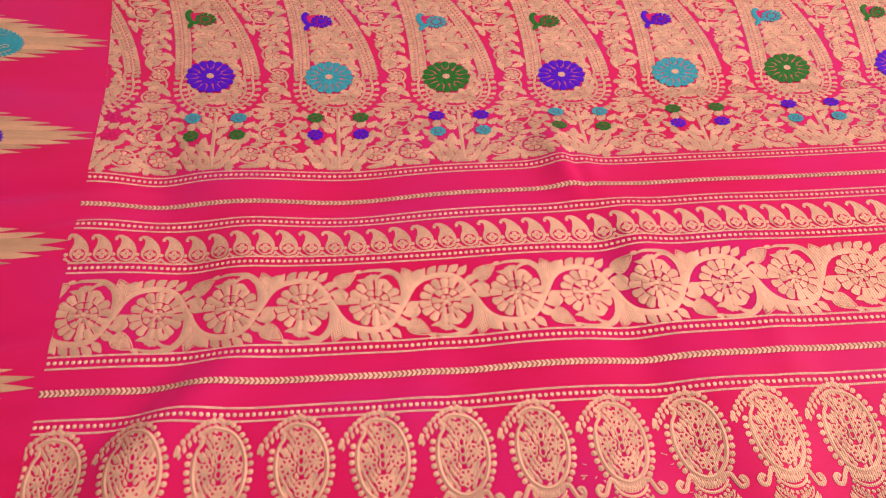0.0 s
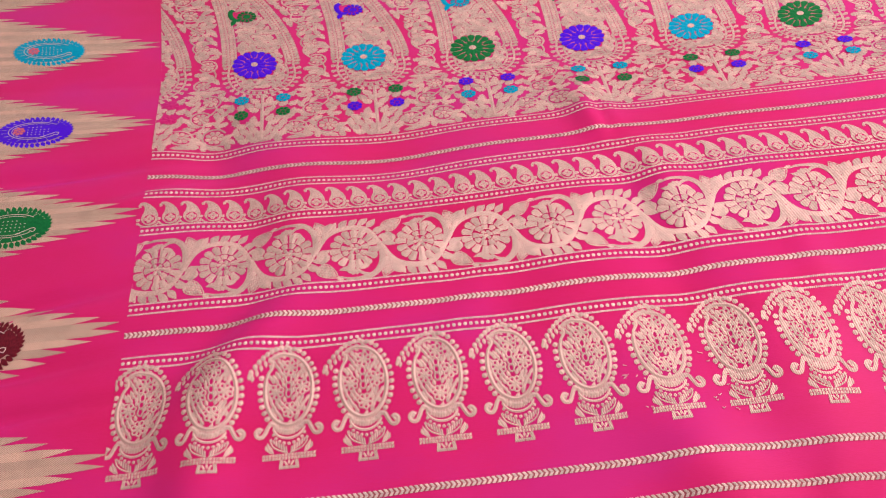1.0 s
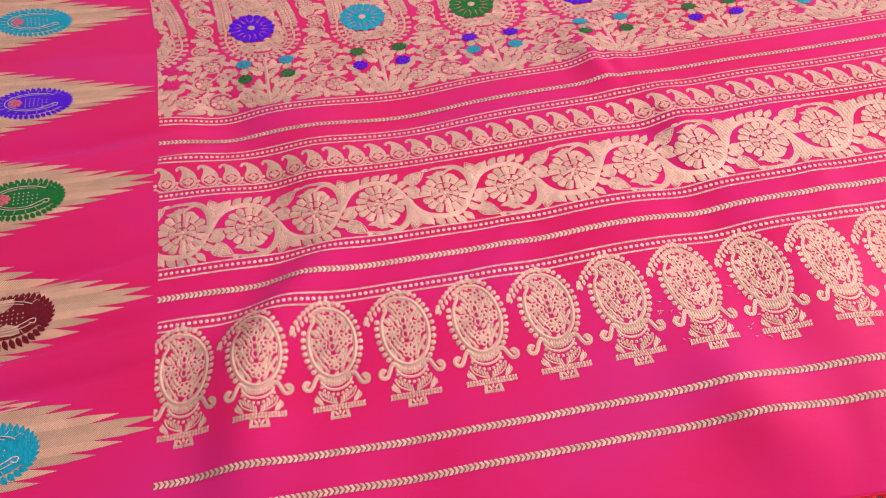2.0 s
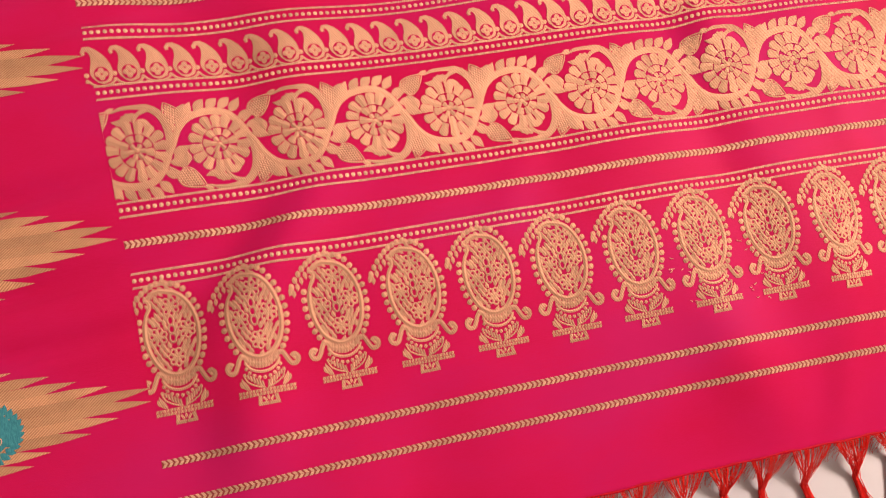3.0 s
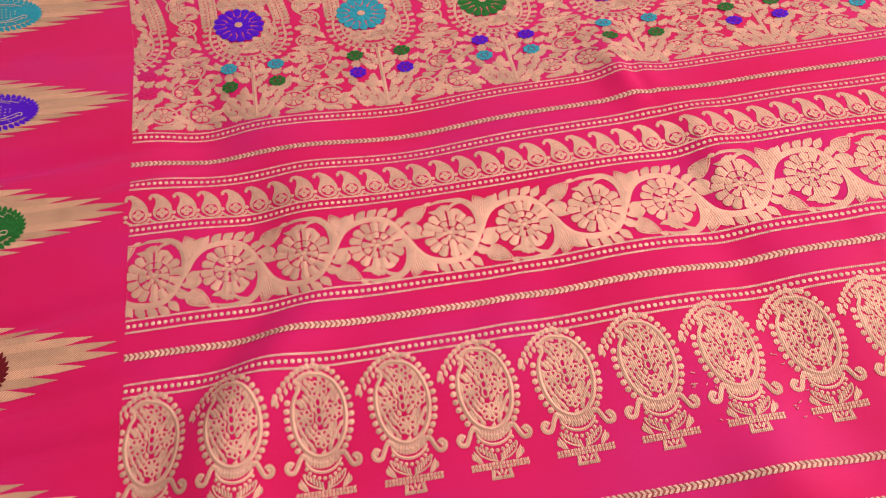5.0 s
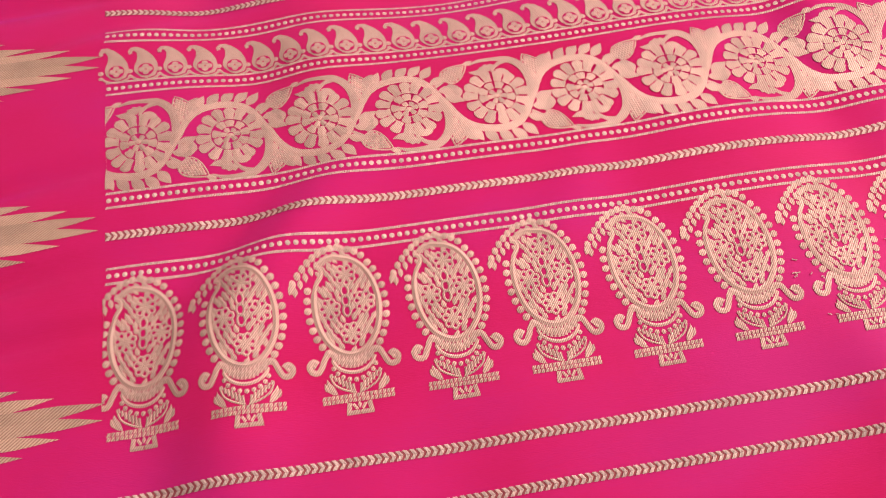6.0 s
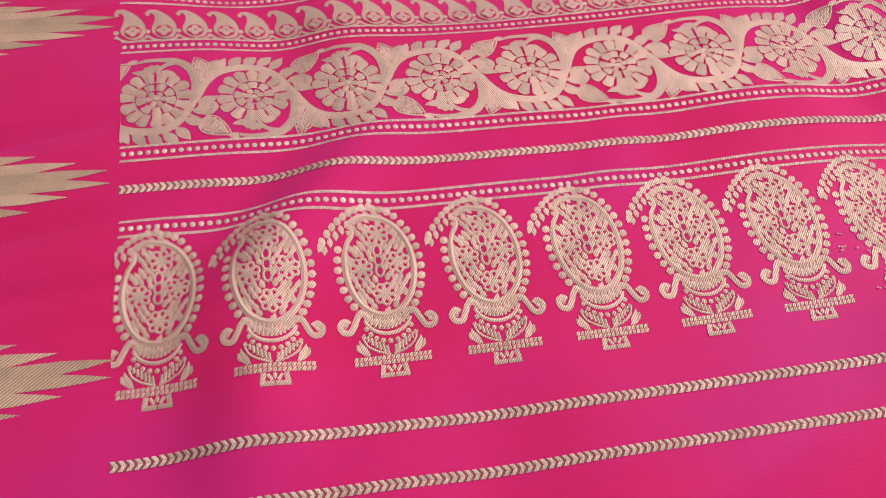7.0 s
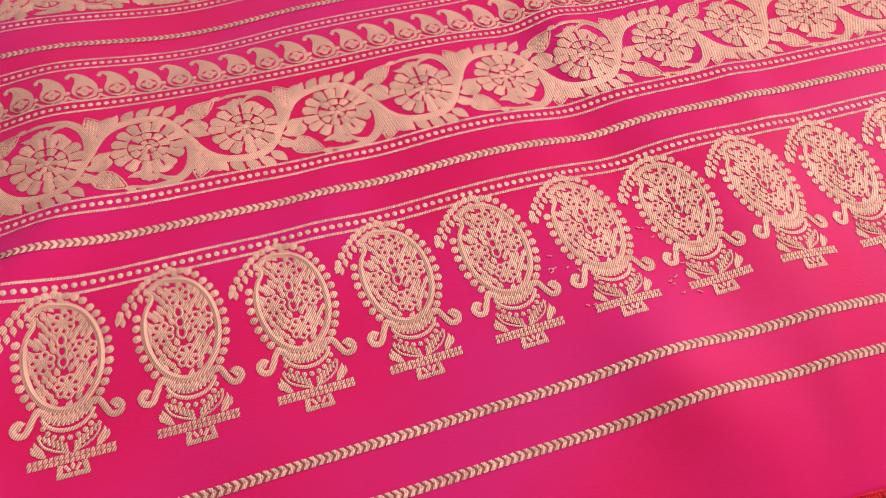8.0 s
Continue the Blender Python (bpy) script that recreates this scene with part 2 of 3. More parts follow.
# ---- the room and the table ----
tagged(solid("floor", box(-3, 3, -3, 3, -0.86, -0.80), PAINT), "plain pale floor of the room", "floor", kind="structure")
tagged(solid("ceiling", box(-3, 3, -3, 3, 2.4, 2.46), PAINT), "plain pale painted ceiling", "ceiling", kind="structure")
for wname, b in (("wall_north", (-3, 3, 3, 3.1)), ("wall_south", (-3, 3, -3.1, -3)), ("wall_east", (3, 3.1, -3, 3)), ("wall_west", (-3.1, -3, -3, 3))):
    tagged(solid(wname, box(b[0], b[1], b[2], b[3], -0.8, 2.4), PAINT), "plain pale painted wall", "wall", kind="structure")
table = tagged(new("table"), "smooth white laminate display table under the silk cloth", "table")
solid("tabletop", box(-0.9, 1.3, -0.45, 1.2, TABLE - 0.03, TABLE, 0.004), WHITE, table)
for x in (-0.82, 1.22):
    for y in (-0.37, 1.12):
        solid("leg", box(x - 0.025, x + 0.025, y - 0.025, y + 0.025, -0.80, TABLE - 0.03, 0.003), WHITE, table)

# ---- the sari ----
U0, U1, V0, V1 = -0.46, 0.86, -0.107, 0.80
ROWS["kairi"] = ROWS["b3"] + 0.0048
ROWS["vine"] = VINE_V
sari = tagged(new("sari"), "bright pink silk sari end with gold brocade on white table", "sari")


def cloth_mesh():
    step = 0.003
    nu, nv = round((U1 - U0) / step), round((V1 - V0) / step)
    verts = [lie(U0 + (U1 - U0) * i / nu, V0 + (V1 - V0) * j / nv) for j in range(nv + 1) for i in range(nu + 1)]
    count = len(verts)
    verts += [(x, y, z - 0.0006) for x, y, z in verts]
    faces = []
    for j in range(nv):
        for i in range(nu):
            a = j * (nu + 1) + i
            q = (a, a + 1, a + nu + 2, a + nu + 1)
            faces += [q, tuple(count + k for k in reversed(q))]
    rim = [i for i in range(nu + 1)] + [j * (nu + 1) + nu for j in range(1, nv + 1)]
    rim += [nv * (nu + 1) + i for i in range(nu - 1, -1, -1)] + [j * (nu + 1) for j in range(nv - 1, 0, -1)]
    faces += [(a, count + a, count + b, b) for a, b in zip(rim, rim[1:] + rim[:1])]
    me = bpy.data.meshes.new("cloth")
    me.from_pydata(verts, [], faces)
    me.update()
    me.shade_smooth()
    me.materials.append(SILK)
    ob = new("cloth", me)
    ob.parent = sari
    tagged(ob, "glossy pink silk ground with soft folds")


cloth_mesh()


def line(u0, u1, v, step=0.004):
    n = max(2, round((u1 - u0) / step))
    return [(u0 + (u1 - u0) * i / n, v) for i in range(n + 1)]


FAR = 0.80


def beaded_band(v):
    w = Weave()
    u = EDGE + 0.002
    while u < FAR:
        w.dot(u, v, 0.0014, 0.0014, n=8, top=0.0007)
        u += 0.0040
    for off in (-0.0042, 0.0042):
        u = EDGE
        while u < FAR:
            w.fan([(u, v + off - 0.0007), (u + 0.0011, v + off - 0.0007), (u + 0.0019, v + off + 0.0007), (u + 0.0008, v + off + 0.0007)], 0.0003)
            u += 0.00135
    part("beaded_band", w, CORD, sari, "gold beads between two twisted gold lines", "stuff")


def chevron_stripe(v, start):
    w = Weave(0.0002)
    w.ribbon(line(start, FAR, v, 0.003), 0.0040, 0.0)
    ob = part("stripe_ground", w, TAN, sari, "dull gold ground of a narrow stripe")
    w = Weave(0.0005)
    u = start
    while u < FAR:
        for s in (1, -1):
            w.fan([(u, v + s * 0.0022), (u + 0.0019, v + s * 0.0022), (u + 0.0035, v + s * 0.00005), (u + 0.0016, v + s * 0.00005)], 0.0003)
        u += 0.0032
    part("chevron_stripe", w, CORD, ob, "narrow gold stripe of woven arrowheads", "stuff")


for key in ("b1", "b2", "b3", "b4", "b5"):
    beaded_band(ROWS[key])
for key, start in (("ca", EDGE), ("cb", EDGE), ("cc", EDGE), ("cd", EDGE)):
    chevron_stripe(ROWS[key], start)


def arc(cx, cy, rx, ry, a0, a1, n=16):
    return [(cx + rx * math.cos(radians(a0 + (a1 - a0) * i / n)), cy + ry * math.sin(radians(a0 + (a1 - a0) * i / n))) for i in range(n + 1)]


# large paisleys on a footed base
def spread(inside, step, seed, jitter=0.25):
    """Evenly scattered spots for which inside() holds."""
    rnd = random.Random(seed)
    x0, x1, y0, y1 = inside(None, None)
    spots, j, y = [], 0, y0
    while y < y1:
        x = x0 + (step / 2 if j % 2 else 0)
        while x < x1:
            p, q = x + rnd.uniform(-jitter, jitter) * step, y + rnd.uniform(-jitter, jitter) * step
            if inside(p, q):
                spots.append((p, q, rnd.random()))
            x += step
        y += step * 0.86
        j += 1
    return spots


def paisley_motif(u, v):
    w = Weave()
    cx, cy = u, v + 0.0475
    # body outline
    body = arc(cx, cy, 0.0158, 0.0240, -198, 88, 36) + [(cx - 0.0035, cy + 0.0250), (cx - 0.0075, cy + 0.0240), (cx - 0.0110, cy + 0.0215)]
    w.ribbon(body, 0.0030, 0.0008)
    w.ribbon([(cx - 0.0154, cy + 0.0065), (cx - 0.0135, cy + 0.012), (cx - 0.0108, cy + 0.0160), (cx - 0.0108, cy + 0.0195), (cx - 0.0135, cy + 0.0205)], 0.0022, 0.0004)
    # beads round it
    for i in range(29):
        a = radians(-199 + 287 * i / 28)
        w.dot(cx + 0.0191 * math.cos(a), cy + 0.0278 * math.sin(a) + (0.0010 if a > 0.9 else 0), 0.0020, 0.0018, 0.5, 8, 0.0006)
    # the bent tip
    for i in range(9):
        s = i / 8
        x, y = cx - 0.001 - 0.0238 * s ** 0.9, cy + 0.0298 - 0.003 * s - 0.0142 * s * s
        w.dot(x, y, 0.0021, 0.0017, 0.9 + 0.6 * s, 8, 0.0005)
        w.leaf(x + 0.0010, y - 0.0016, -1.0 - 0.7 * s, 0.0048, 0.0027)
        if i < 6:
            w.leaf(x + 0.0034, y - 0.0042, -0.6 - 0.6 * s, 0.0036, 0.0020)
    w.leaf(cx - 0.0240, cy + 0.0128, -2.1, 0.0060, 0.0036)
    # flowers and sprays inside
    flowers = ((-0.0086, -0.0010), (0.0088, 0.0010), (0.0006, -0.0140), (0.0010, 0.0152))
    for fx, fy in flowers:
        for i in range(7):
            a = 2 * math.pi * i / 7 + 0.3
            w.loop(cx + fx + 0.0009 * math.cos(a), cy + fy + 0.0009 * math.sin(a), a, 0.0044, 0.0034, 0.0013, 9)
        w.dot(cx + fx, cy + fy, 0.0010, n=6)
    for i in range(3):
        w.loop(cx - 0.0002, cy + 0.0046 - i * 0.0050, math.pi / 2, 0.0056, 0.0038, 0.0013, 9)

    def inside(p, q):
        if p is None:
            return cx - 0.015, cx + 0.015, cy - 0.022, cy + 0.023
        x, y = p - cx, q - cy
        if (x / 0.0140) ** 2 + (y / 0.0222) ** 2 > 1 or (x < -0.0085 and y > 0.011):
            return False
        if any(math.hypot(x - fx, y - fy) < 0.0056 for fx, fy in flowers):
            return False
        return not (abs(x) < 0.0026 and -0.0075 < y < 0.0105)

    for p, q, r in spread(inside, 0.0030, 3, 0.12):
        s = 1 if p > cx else -1
        w.leaf(p - s * 0.0010, q - 0.0016, math.pi / 2 - s * (0.55 + 0.5 * r), 0.0044, 0.0027, s * 0.4)
    # scrolls
    for s in (1, -1):
        scroll = [(cx + s * 0.0080, v + 0.0215), (cx + s * 0.0095, v + 0.0245), (cx + s * 0.0125, v + 0.0245), (cx + s * 0.0145, v + 0.0208), (cx + s * 0.0168, v + 0.0170), (cx + s * 0.0200, v + 0.0172), (cx + s * 0.0212, v + 0.0200), (cx + s * 0.0192, v + 0.0222), (cx + s * 0.0172, v + 0.0208)]
        w.ribbon(scroll, 0.0028, 0.0004)
        w.dot(cx + s * 0.0190, v + 0.0198, 0.0010)
    # striped cup, beads and foot
    for k in range(-4, 5):
        x, drop = 0.0018 * k, 0.0058 * math.sqrt(1 - (k / 4.9) ** 2)
        w.strip([(cx + x - 0.0005, v + 0.0228 - drop), (cx + x + 0.0005, v + 0.0232 + 0.35 * drop)], 0.0014, 0.0003)
    w.ribbon(arc(cx, v + 0.0236, 0.0104, 0.0086, 192, 348, 12), 0.0017, 0.0004)
    for i in range(9):
        a = radians(202 + 136 * i / 8)
        w.dot(cx + 0.0108 * math.cos(a), v + 0.0216 + 0.0100 * math.sin(a), 0.0012, n=7)
    for s in (1, -1):
        for k in range(7):
            x, lo, hi = 0.0016 + 0.0016 * k, 0.0062 + 0.00062 * k + 0.0001 * k * k, 0.0098 + 0.00095 * k
            w.strip([(cx + s * x, v + lo), (cx + s * (x + 0.0004), v + hi)], 0.0013, 0.0003)
        w.ribbon([(cx + s * 0.0008, v + 0.0056), (cx + s * 0.0060, v + 0.0074), (cx + s * 0.0104, v + 0.0104), (cx + s * 0.0122, v + 0.0150)], 0.0010, 0.0003)
        w.leaf(cx + s * 0.0095, v + 0.0056, math.pi / 2 - s * 1.0, 0.0085, 0.0034, s * 0.5)
        w.leaf(cx + s * 0.0135, v + 0.0072, math.pi / 2 - s * 0.35, 0.0044, 0.0022)
        w.leaf(cx + s * 0.0006, v + 0.0054, math.pi / 2 - s * 0.9, 0.0036, 0.0014)
    for k in range(-8, 9):
        for q in (v + 0.0024, v + 0.0044):
            p = cx + 0.0020 * k
            w.fan([(p - 0.0010, q - 0.0009), (p + 0.0006, q - 0.0009), (p + 0.0011, q + 0.0009), (p - 0.0005, q + 0.0009)], 0.0002)
    for s in (1, -1):
        w.strip([(cx + s * 0.0046, v + 0.0012), (cx + s * 0.0054, v - 0.0036)], 0.0022, 0.0002)
        w.strip([(cx + s * 0.0064, v - 0.0033), (cx + s * 0.0002, v - 0.0033)], 0.0020, 0.0002)
        w.ribbon([(cx + s * 0.0030, v + 0.0006), (cx + s * 0.0012, v - 0.0020)], 0.0014, 0.0002)
    w.leaf(cx, v + 0.0014, -math.pi / 2, 0.0030, 0.0018)
    w.v = [(max(p, EDGE - 0.001), v + 0.078 - 1.02 * (v + 0.078 - q), h) for p, q, h in w.v]
    part("paisley_motif", w, GOLD, sari, "gold brocade paisley with beaded rim on a footed base")


for i in range(16):
    paisley_motif(0.05 * i, FOOT_V)


# flowering vine
def vine_flower(u, v, flip):
    """One repeat of the vine: a flower in its curl of stem, with the leaves round it; every other one is mirrored."""
    w = Weave()
    s = -1 if flip else 1

    def at(*pairs):
        return [(u + x, v + s * y) for x, y in pairs]

    def leaf(x, y, a, long, wide, bend=0.2, belly=0.45):
        w.leaf(u + x, v + s * y, s * a, long * 1.3, wide * 1.7, s * bend, 0.00025, 7, belly)

    rnd = random.Random(21 + flip)

    def petals(count, r0, r1, wide, a0, a1, jig):
        for i in range(count):
            a = radians(a0 + (a1 - a0) * (i + 0.5) / count) + rnd.uniform(-jig, jig)
            w.petal(u + r0 * math.cos(a), v + s * (r0 * math.sin(a) - 0.0006), s * (a + rnd.uniform(-jig, jig)), r1 - r0 + rnd.uniform(-0.0006, 0.0004), wide, 0.0005, 0.72)

    petals(15, 0.0106, 0.0192, 0.0063, -90, 270, 0.03)
    petals(9, 0.0054, 0.0104, 0.0054, -90, 270, 0.06)
    petals(6, 0.0016, 0.0052, 0.0033, -80, 260, 0.06)
    w.dot(u, v - s * 0.0012, 0.0017, n=8)
    # two sepals below, and the stalk that curls in to them
    leaf(-0.0012, -0.0196, radians(162), 0.0085, 0.0026, 0.35)
    leaf(0.0030, -0.0196, radians(14), 0.0085, 0.0026, 0.45)
    w.ribbon(at((0.0112, -0.0256), (0.0058, -0.0240), (0.0022, -0.0208), (0.0010, -0.0180)), lambda q: 0.0030 - 0.0012 * q, 0.0003)
    # main stem over the flower, on to the next repeat
    stem = smooth([(-0.0274, 0.0028), (-0.0250, 0.0082), (-0.0208, 0.0142), (-0.0150, 0.0184), (-0.0075, 0.0206), (0.0000, 0.0209), (0.0078, 0.0186), (0.0138, 0.0124), (0.0184, 0.0040), (0.0230, -0.0034)])
    w.strip(at(*stem), lambda q: 0.0036 + 0.0012 * math.sin(math.pi * q), 0.0003)
    # the branch that curls back under it
    curl = smooth([(0.0182, 0.0046), (0.0204, -0.0040), (0.0206, -0.0120), (0.0186, -0.0194), (0.0140, -0.0248), (0.0076, -0.0276), (0.0004, -0.0284), (-0.0064, -0.0274), (-0.0110, -0.0256)])
    w.strip(at(*curl), lambda q: 0.0050 * max(0.12, math.sin(math.pi * min(1.0, 0.24 + 0.76 * q))) ** 0.7, 0.0003)
    w.serrated(u + 0.0030, v - s * 0.0226, s * radians(176), 0.0135, 0.0062, -s * 0.35)

    def netted(x, y, a, long, wide):
        """A heart-shaped leaf woven as a net inside its rim."""
        c, d = math.cos(a), math.sin(a)

        def put(p, q):
            return u + x + p * c - q * d, v + s * (y + p * d + q * c)

        def half(p):
            t = max(0.0, min(1.0, p / long))
            return wide / 2 * math.sin(math.pi * t ** 0.58) ** 0.8
        w.ribbon([put(long * k / 9, half(long * k / 9)) for k in range(10)] + [put(long * k / 9, -half(long * k / 9)) for k in range(8, -1, -1)], 0.0009, 0.0003)
        for row in range(-4, 5):
            for col in range(12):
                p, q = 0.0013 + 0.0014 * col, 0.0018 * (row + 0.5 * (col % 2))
                if abs(q) < half(p) - 0.0004:
                    px, qx = put(p, q)
                    w.dot(px, qx, 0.00098, n=6, top=0.0004)

    # heart leaves on stalks
    w.ribbon(at((-0.0330, -0.0118), (-0.0296, -0.0142), (-0.0262, -0.0170)), 0.0018)
    netted(-0.0276, -0.0160, -0.60, 0.0180, 0.0118)
    w.ribbon(at((0.0246, -0.0066), (0.0262, -0.0110), (0.0264, -0.0158)), 0.0018)
    netted(0.0268, -0.0150, -1.98, 0.0150, 0.0112)
    # leaves along the stem
    for x, y, a, long, wide, bend in ((-0.0212, 0.0168, 1.65, 0.0085, 0.0034, -0.5), (-0.0200, 0.0186, 0.75, 0.0088, 0.0036, 0.2), (-0.0118, 0.0214, 0.80, 0.0082, 0.0036, 0.1),
                                     (-0.0040, 0.0228, 0.75, 0.0082, 0.0036, 0.1), (0.0030, 0.0226, 0.60, 0.0088, 0.0036, 0.2), (0.0096, 0.0196, 0.75, 0.0086, 0.0036, 0.1),
                                     (0.0142, 0.0142, 0.55, 0.0085, 0.0036, -0.3), (0.0180, 0.0084, 0.30, 0.0090, 0.0036, -0.4), (0.0206, 0.0030, 0.10, 0.0088, 0.0036, -0.4),
                                     (-0.0282, -0.0104, 0.95, 0.0090, 0.0036, 0.3), (-0.0262, -0.0126, 0.60, 0.0085, 0.0034, 0.4), (-0.0215, -0.0110, 1.25, 0.0062, 0.0028, 0.2),
                                     (0.0300, -0.0158, -1.0, 0.0085, 0.0034, -0.4), (0.0226, -0.0100, -1.2, 0.0050, 0.0024, -0.3), (-0.0090, -0.0284, 2.6, 0.0050, 0.0020, 0.2)):
        leaf(x, y, a, long, wide, bend)
    w.v = [(max(p, EDGE), min(max(q, v - 0.0292), v + 0.0292), h) for p, q, h in w.v]
    part("vine_flower", w, GOLD, sari, "gold brocade flower curled in a leafy vine")


for i in range(17):
    vine_flower(VINE_U + 0.05 * i, ROWS["vine"], (i + 1) % 2)


# row of small mangoes
def mango_motif(u, v):
    w = Weave()
    mid = [(-0.0005, 0.0010, 0.0040), (0.0005, 0.0035, 0.0128), (0.0008, 0.0065, 0.0152), (0.0008, 0.0095, 0.0154), (0.0008, 0.0125, 0.0140), (0.0004, 0.0155, 0.0114), (-0.0006, 0.0185, 0.0086), (-0.0022, 0.0214, 0.0058), (-0.0046, 0.0234, 0.0040), (-0.0068, 0.0234, 0.0032), (-0.0082, 0.0216, 0.0028), (-0.0076, 0.0198, 0.0024)]
    w.strip([(u + x, v + y) for x, y, _ in mid], lambda s: 0.88 * mid[min(11, round(s * 11))][2], 0.0003)
    ob = part("mango_motif", w, GOLD, sari, "small gold brocade mango shape")
    g = Weave(0.0007)
    g.fan(arc(u + 0.0008, v + 0.0068, 0.0046, 0.0048, 0, 337.5, 15), 0.00005)
    part("inset", g, SILK, ob, "pink ground inside the mango")
    for a in range(4):
        p = Weave(0.0009)
        t = math.pi / 2 * a
        p.dot(u + 0.0008 + 0.0023 * math.cos(t), v + 0.0068 + 0.0023 * math.sin(t), 0.0019, n=8, top=0.0003)
        part("petal", p, GOLD, ob)
    c = Weave()
    c.ribbon(arc(u + 0.0005, v + 0.0060, 0.0090, 0.0068, 205, 335, 9), 0.0015)
    c.dot(u - 0.0083, v + 0.0068, 0.0017)
    c.dot(u - 0.0083, v + 0.0030, 0.0014)
    part("crescent", c, GOLD, ob)


for i in range(49):
    mango_motif(-0.0125 + 0.05 / 3 * i, ROWS["kairi"])


# ---- border of serrated spikes ----
def spike(v, colour):
    w = Weave(0.0003)
    rnd = random.Random(round(v * 1000))
    pitch = 0.0060
    for j in (k + 0.5 for k in range(-9, 9)):
        tip = -0.021 - 0.0182 * (abs(j) - 0.5) ** 0.97 + rnd.uniform(-0.0035, 0.0035)
        y = v + j * pitch * 0.95
        n = 26
        pts = []
        for i in range(n + 1):
            s = i / n
            pts.append((-0.30 + (tip + 0.30) * s, s))
        k = len(w.v)
        for x, s in pts:
            near = min(1.0, (tip - x) / 0.0185)
            half = pitch * 0.474 * near
            mid = y + (0.0010 if j > 0 else -0.0010) * (1 - near)
            w.v += [(x, mid - half, 0.0), (x, mid + half, 0.0)]
        w.f += [(k + 2 * i, k + 2 * i + 2, k + 2 * i + 3, k + 2 * i + 1) for i in range(n)]
    ob = part("border_spike", w, BORDER, sari, "serrated gold spike of the woven border")
    m = Weave(0.0006)
    cx, cy = -0.126, v - 0.004
    out = arc(cx, cy, 0.030, 0.0165, 20, 330, 26) + [(cx + 0.031, cy - 0.011), (cx + 0.032, cy - 0.004), (cx + 0.031, cy + 0.003)]
    m.fan(out, 0.0004, (cx, cy))
    for i in range(40):
        a = 2 * math.pi * i / 40
        m.leaf(cx + 0.002 + 0.028 * math.cos(a), cy - 0.001 + 0.0154 * math.sin(a), math.atan2(1.5 * math.sin(a), math.cos(a)), 0.0066, 0.0040, 0.3)
    part("enamel_paisley", m, colour, ob, "coloured thread paisley with a scalloped rim")
    g = Weave(0.0012)
    f = Weave(0.0012)
    f.rosette(cx - 0.012, cy, 0.0055, 7)
    part("rose_flower", f, ROSE, ob, "rose pink flower in the paisley")
    g.ribbon(arc(cx + 0.002, cy, 0.0235, 0.0118, 40, 320, 24), 0.0007)
    g.ribbon(arc(cx + 0.002, cy, 0.0205, 0.0098, 55, 300, 24), 0.0005)
    for k in range(15):
        a = radians(45 + 18 * k)
        g.strip([(cx + 0.002 + 0.0250 * math.cos(a), cy + 0.0128 * math.sin(a)), (cx + 0.002 + 0.0300 * math.cos(a), cy + 0.0156 * math.sin(a))], 0.0004, 0.0002)
    for k in range(22):
        gx, gy = cx - 0.004 + 0.0036 * (k % 6), cy - 0.0055 + 0.0034 * (k // 6)
        if math.hypot((gx - cx) / 0.018, (gy - cy) / 0.0085) < 1:
            g.dot(gx, gy, 0.0006, n=5)
    g.ribbon([(cx + 0.0190, cy - 0.0065), (cx + 0.0225, cy - 0.0075), (cx + 0.0235, cy - 0.0045), (cx + 0.0205, cy - 0.0038), (cx + 0.0160, cy - 0.0060), (cx + 0.0080, cy - 0.0092)], 0.0007)
    part("gold_outline", g, CORD, ob)


for v, colour in ((0.015, TEAL), (0.111, MAROON), (0.217, GREEN), (0.331, PURPLE), (0.452, TEAL), (0.566, MAROON)):
    spike(v, colour)


# ---- field of large paisleys ----
FOOT = ROWS["b1"] + 0.0070


def bud(u, v, r, colour, parent):
    w = Weave(0.0008)
    w.rosette(u, v, r, 8, 0.40, 0.3, 0.0004, 0.96)
    part("thread_bud", w, colour, parent)


def girth(y):
    """Half the width of a large paisley at the height y over its rosette."""
    if y < -0.010:
        return 0.0305 * math.sqrt(max(0.0, 1 - ((y + 0.010) / 0.036) ** 2))
    return 0.0305 * (1 - 0.80 * min(1.0, (y + 0.010) / 0.19) ** 1.5)


def sway(y):
    return -0.034 * max(0.0, y / 0.15) ** 1.8


TALL = 0.17


